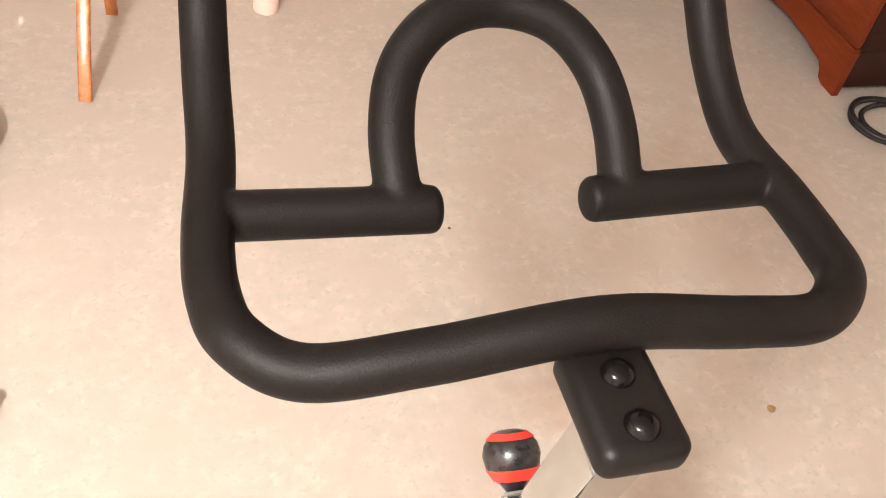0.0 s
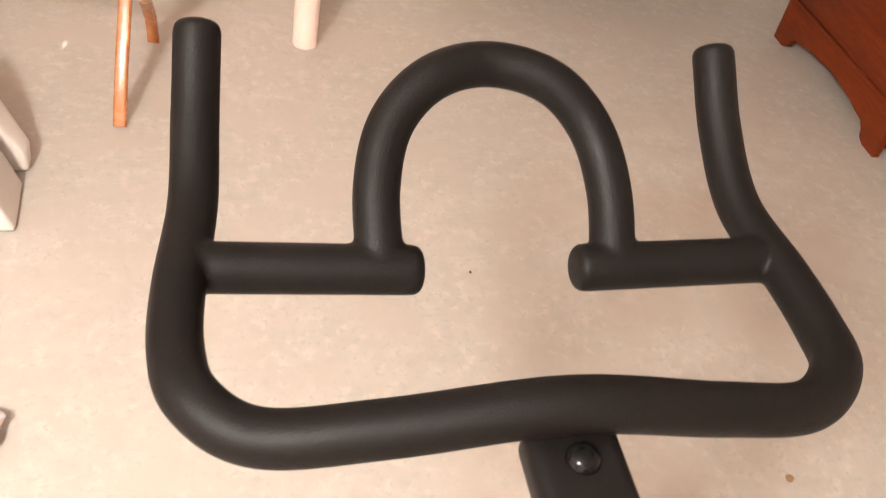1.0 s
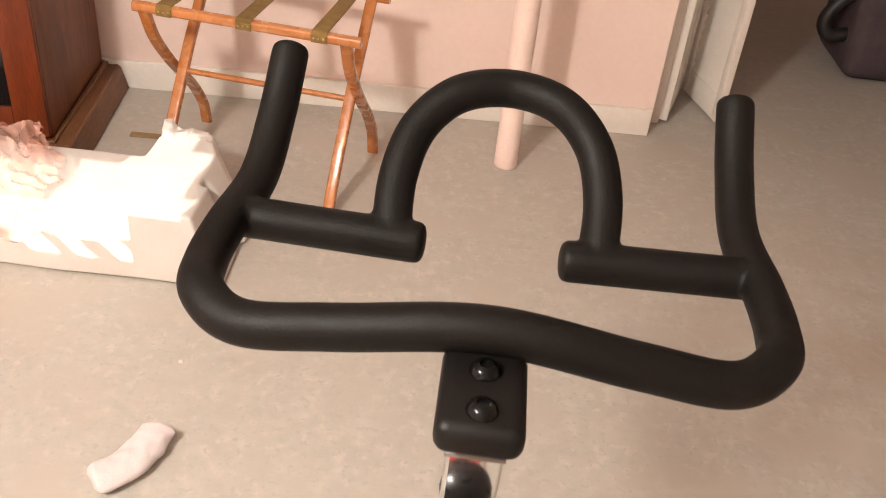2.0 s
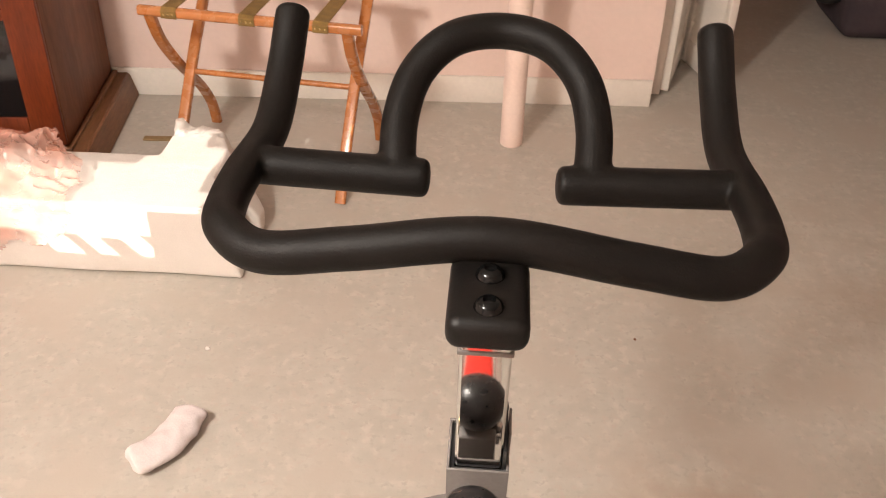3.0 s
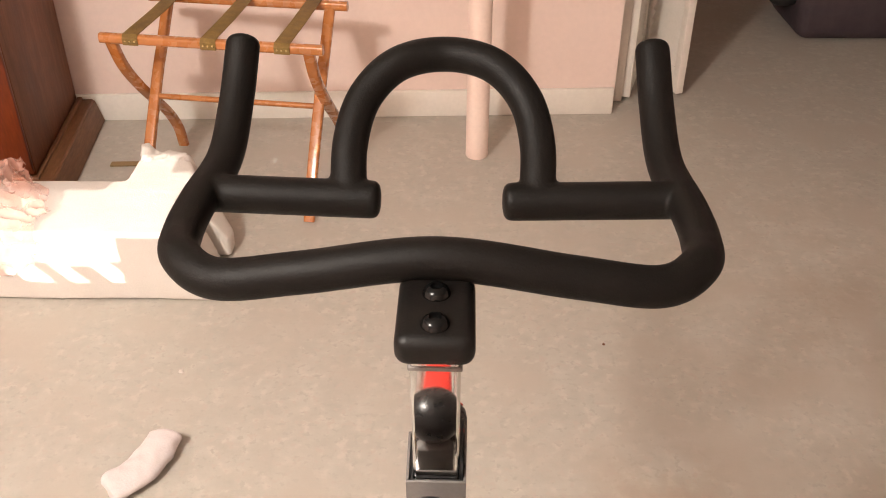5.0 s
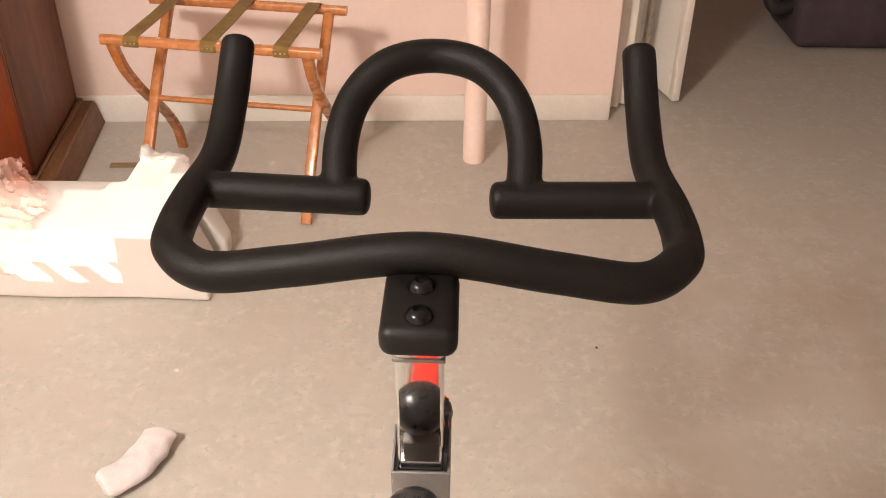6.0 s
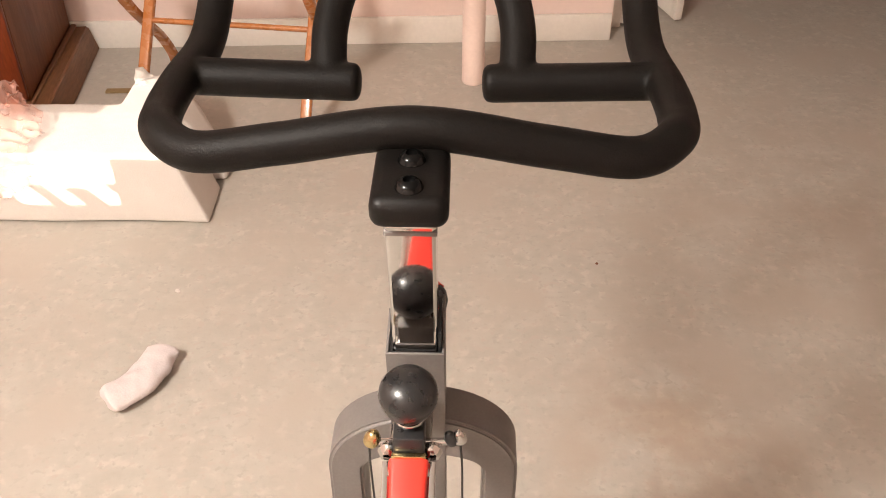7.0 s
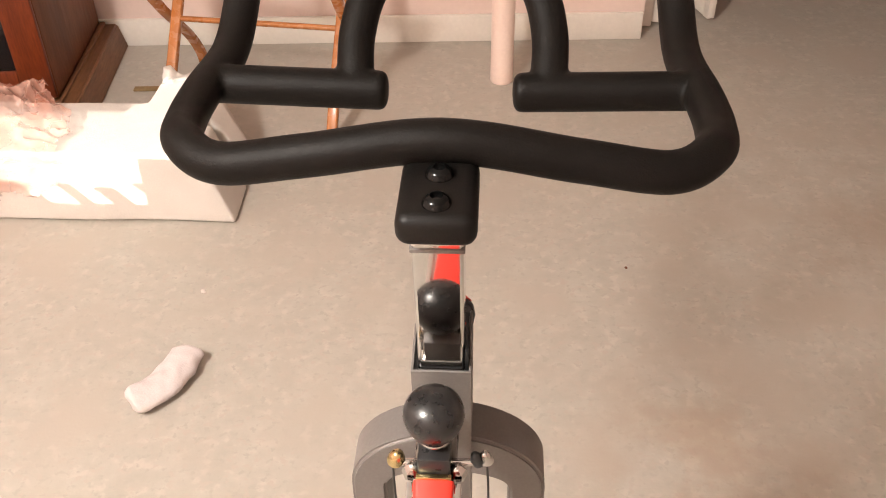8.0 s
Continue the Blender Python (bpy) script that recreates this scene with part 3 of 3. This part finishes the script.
part("side", box(0.021, 0.49, 0.004, 0.022, 0.152, 0.72, 0.002), M_DESKSHADE, chest, "cherry wood side with its shade in the colour")
part("body", box(0.022, 0.49, 0.023, 0.668, 0.152, 0.72, 0.004), M_DESK, chest)
part("chest_top", box(-0.025, 0.50, -0.02, 0.69, 0.721, 0.745, 0.006, 3), M_DESK, chest)

# ---- cables on the floor by the chest ----
def coil(cx, cy, r, turns, seed, th=0.006):
    rng = random.Random(seed)
    pts = []
    for k in range(turns * 10):
        a = 2 * math.pi * k / 10
        rr = r * (1 + 0.12 * math.sin(a * 0.37 + seed)) + rng.uniform(-0.006, 0.006)
        pts.append((cx + rr * math.cos(a) + 0.010 * math.sin(k * 0.21), cy + 0.85 * rr * math.sin(a) + 0.012 * math.cos(k * 0.17), th + 0.011 * (k // 10) * 0.8 + rng.uniform(0, 0.003)))
    return tube(pts, th, 10, 4)


tagged(link("power_cable", coil(1.795, 1.435, 0.120, 3, 1, 0.0075), M_CABLE), "coiled black rubber cable lying on the floor", "cable")

# ---- sock ----
def sock_mesh():
    bm = tube([(-0.050, -0.056, 0.0), (-0.028, -0.040, 0), (0.000, -0.014, 0.0), (0.018, 0.026, 0.0), (0.032, 0.068, 0.0)], 0.037, 36, 12, 0.012)
    for v in bm.verts:
        q = Vector(v.co)
        u = (q.x + 0.05) / 0.09
        k = 1.0 - 0.16 * math.sin(math.pi * min(1, max(0, u))) + 0.06 * noise.noise(q * 30)
        v.co.z = 0.025 + v.co.z * 0.60 * k + 0.003 * noise.noise(q * 45)
        v.co.x += 0.005 * noise.noise(q * 34 + Vector((5, 0, 0)))
        v.co.y += 0.005 * noise.noise(q * 34 + Vector((0, 7, 0)))
        v.co.z = max(0.0006, v.co.z)
    return bm


sock = tagged(link("sock", sock_mesh(), M_SOCK), "pale pinkish white fluffy sock lying crumpled on the floor", "sock")
sock.matrix_world = pose(-0.613, 0.715, 0, 0, 0, 7)

# ---- dark bag and folding door beyond ----
bag = thing("holdall", "dark purple-grey fabric holdall with a black end", "bag", (1.352, 3.07, 0), 1.5)
bb = box(0, 1.0, 0, 0.42, 0.0, 0.36, 0.06, 4)
bmesh.ops.subdivide_edges(bb, edges=bb.edges[:], cuts=2, use_grid_fill=True)
for v in bb.verts:
    v.co += 0.012 * noise.noise_vector(Vector(v.co) * 7) * min(1, v.co.z * 12)
    v.co.x += 0.10 * max(0, 0.18 - v.co.x) * (1 - v.co.z / 0.36)
part("body", bb, M_BAG, bag)
part("strap", tube([(0.03, 0.10, 0.16), (-0.055, 0.09, 0.15), (-0.085, 0.10, 0.21), (-0.03, 0.10, 0.30), (0.06, 0.10, 0.34)], 0.028, 12), M_CABLE, bag, "black padded strap")


def slumped(seed):
    """A soft bag with a few hanging folds."""
    bm = bmesh.new()
    n, m = 40, 18
    rings = []
    for j in range(m + 1):
        v = j / m
        row = []
        for i in range(n):
            a = 2 * math.pi * i / n
            q = Vector((math.cos(a), math.sin(a), v))
            r = (1 - 0.55 * v ** 1.6) * (1 + 0.10 * math.sin(4 * a + 2 * v + seed) + 0.12 * noise.noise(q * 1.6 + Vector((seed, 0, 0))) + 0.03 * noise.noise(q * 7))
            row.append(bm.verts.new((0.14 * r * math.cos(a), 0.12 * r * math.sin(a), 0.30 * v ** 0.8)))
        rings.append(row)
    for a, b in zip(rings, rings[1:]):
        for i in range(n):
            bm.faces.new((a[i], a[(i + 1) % n], b[(i + 1) % n], b[i]))
    bm.faces.new(rings[0])
    bm.faces.new(rings[-1])
    return bm


white = tagged(link("plastic_bag", slumped(2.0), M_PLASTICBAG), "creamy white plastic carrier bag slumped on the floor", "bag")
white.matrix_world = pose(1.94, 2.80, 0.002, 0, 0, 20)


def leaf(a, b):
    """One louvred leaf from floor point a to b."""
    a, b = Vector(a), Vector(b)
    ang = math.degrees(math.atan2(b.y - a.y, b.x - a.x))
    w, m = (b - a).length, pose(a.x, a.y, 0, 0, 0, ang)
    e = thing("door_leaf", "white painted louvred leaf", "door")
    e.matrix_world = m
    part("stile", box(0, 0.032, -0.014, 0.014, 0.012, 2.0, 0.002), M_WHITE, e)
    part("stile", box(w - 0.032, w, -0.014, 0.014, 0.012, 2.0, 0.002), M_WHITE, e)
    for z0, z1 in ((0.012, 0.10), (1.0, 1.06), (1.93, 2.0)):
        part("rail", box(0.033, w - 0.033, -0.012, 0.012, z0, z1, 0.002), M_WHITE, e)
    for k in range(50):
        z = 0.115 + 0.0355 * k
        if 0.985 < z < 1.07 or z > 1.915:
            continue
        part("slat", box(0.033, w - 0.033, -0.017, 0.017, -0.0025, 0.0025, m=pose(0, 0, z, 66)), M_WHITE, e)
    return e


for n, (a, b) in enumerate((((0.60, 2.50, 0), (0.690, 2.80, 0)), ((0.712, 2.80, 0), (0.797, 2.535, 0)))):
    d = leaf(a, b)
    d.name = "door_%d" % (n + 1)
    tagged(d, "white painted louvred folding door leaf standing open", "door", "folding door leaves", "structure")

# ---- bits on the floor ----
def crumb(x, y, r, mat, label, name, seed):
    bm = bmesh.new()
    bmesh.ops.create_icosphere(bm, subdivisions=2, radius=r)
    for v in bm.verts:
        v.co *= 1 + 0.35 * noise.noise(Vector(v.co) * 0.9 / r + Vector((seed, 0, 0)))
        v.co.z = max(0, v.co.z * 0.5 + r * 0.3)
    ob = tagged(link(name, bm, mat), label, "debris")
    ob.matrix_world = pose(x, y, 0.0005)


crumb(0.893, 0.560, 0.009, M_CARD, "small brown crumb on the vinyl floor", "crumb", 1)
crumb(0.364, 1.142, 0.0038, M_CASE, "tiny dark crumb on the vinyl floor", "crumb", 2)
crumb(-0.617, 1.016, 0.006, M_FOAMBOX, "tiny white polystyrene crumb on the floor", "crumb", 3)
card = tagged(link("card_strip", box(-0.045, 0.045, -0.012, 0.012, 0, 0.006, 0.001), M_CARD), "flat strip of brown card on the floor", "card")
card.matrix_world = pose(-1.04, 1.975, 0.0005, 0, 0, 4)
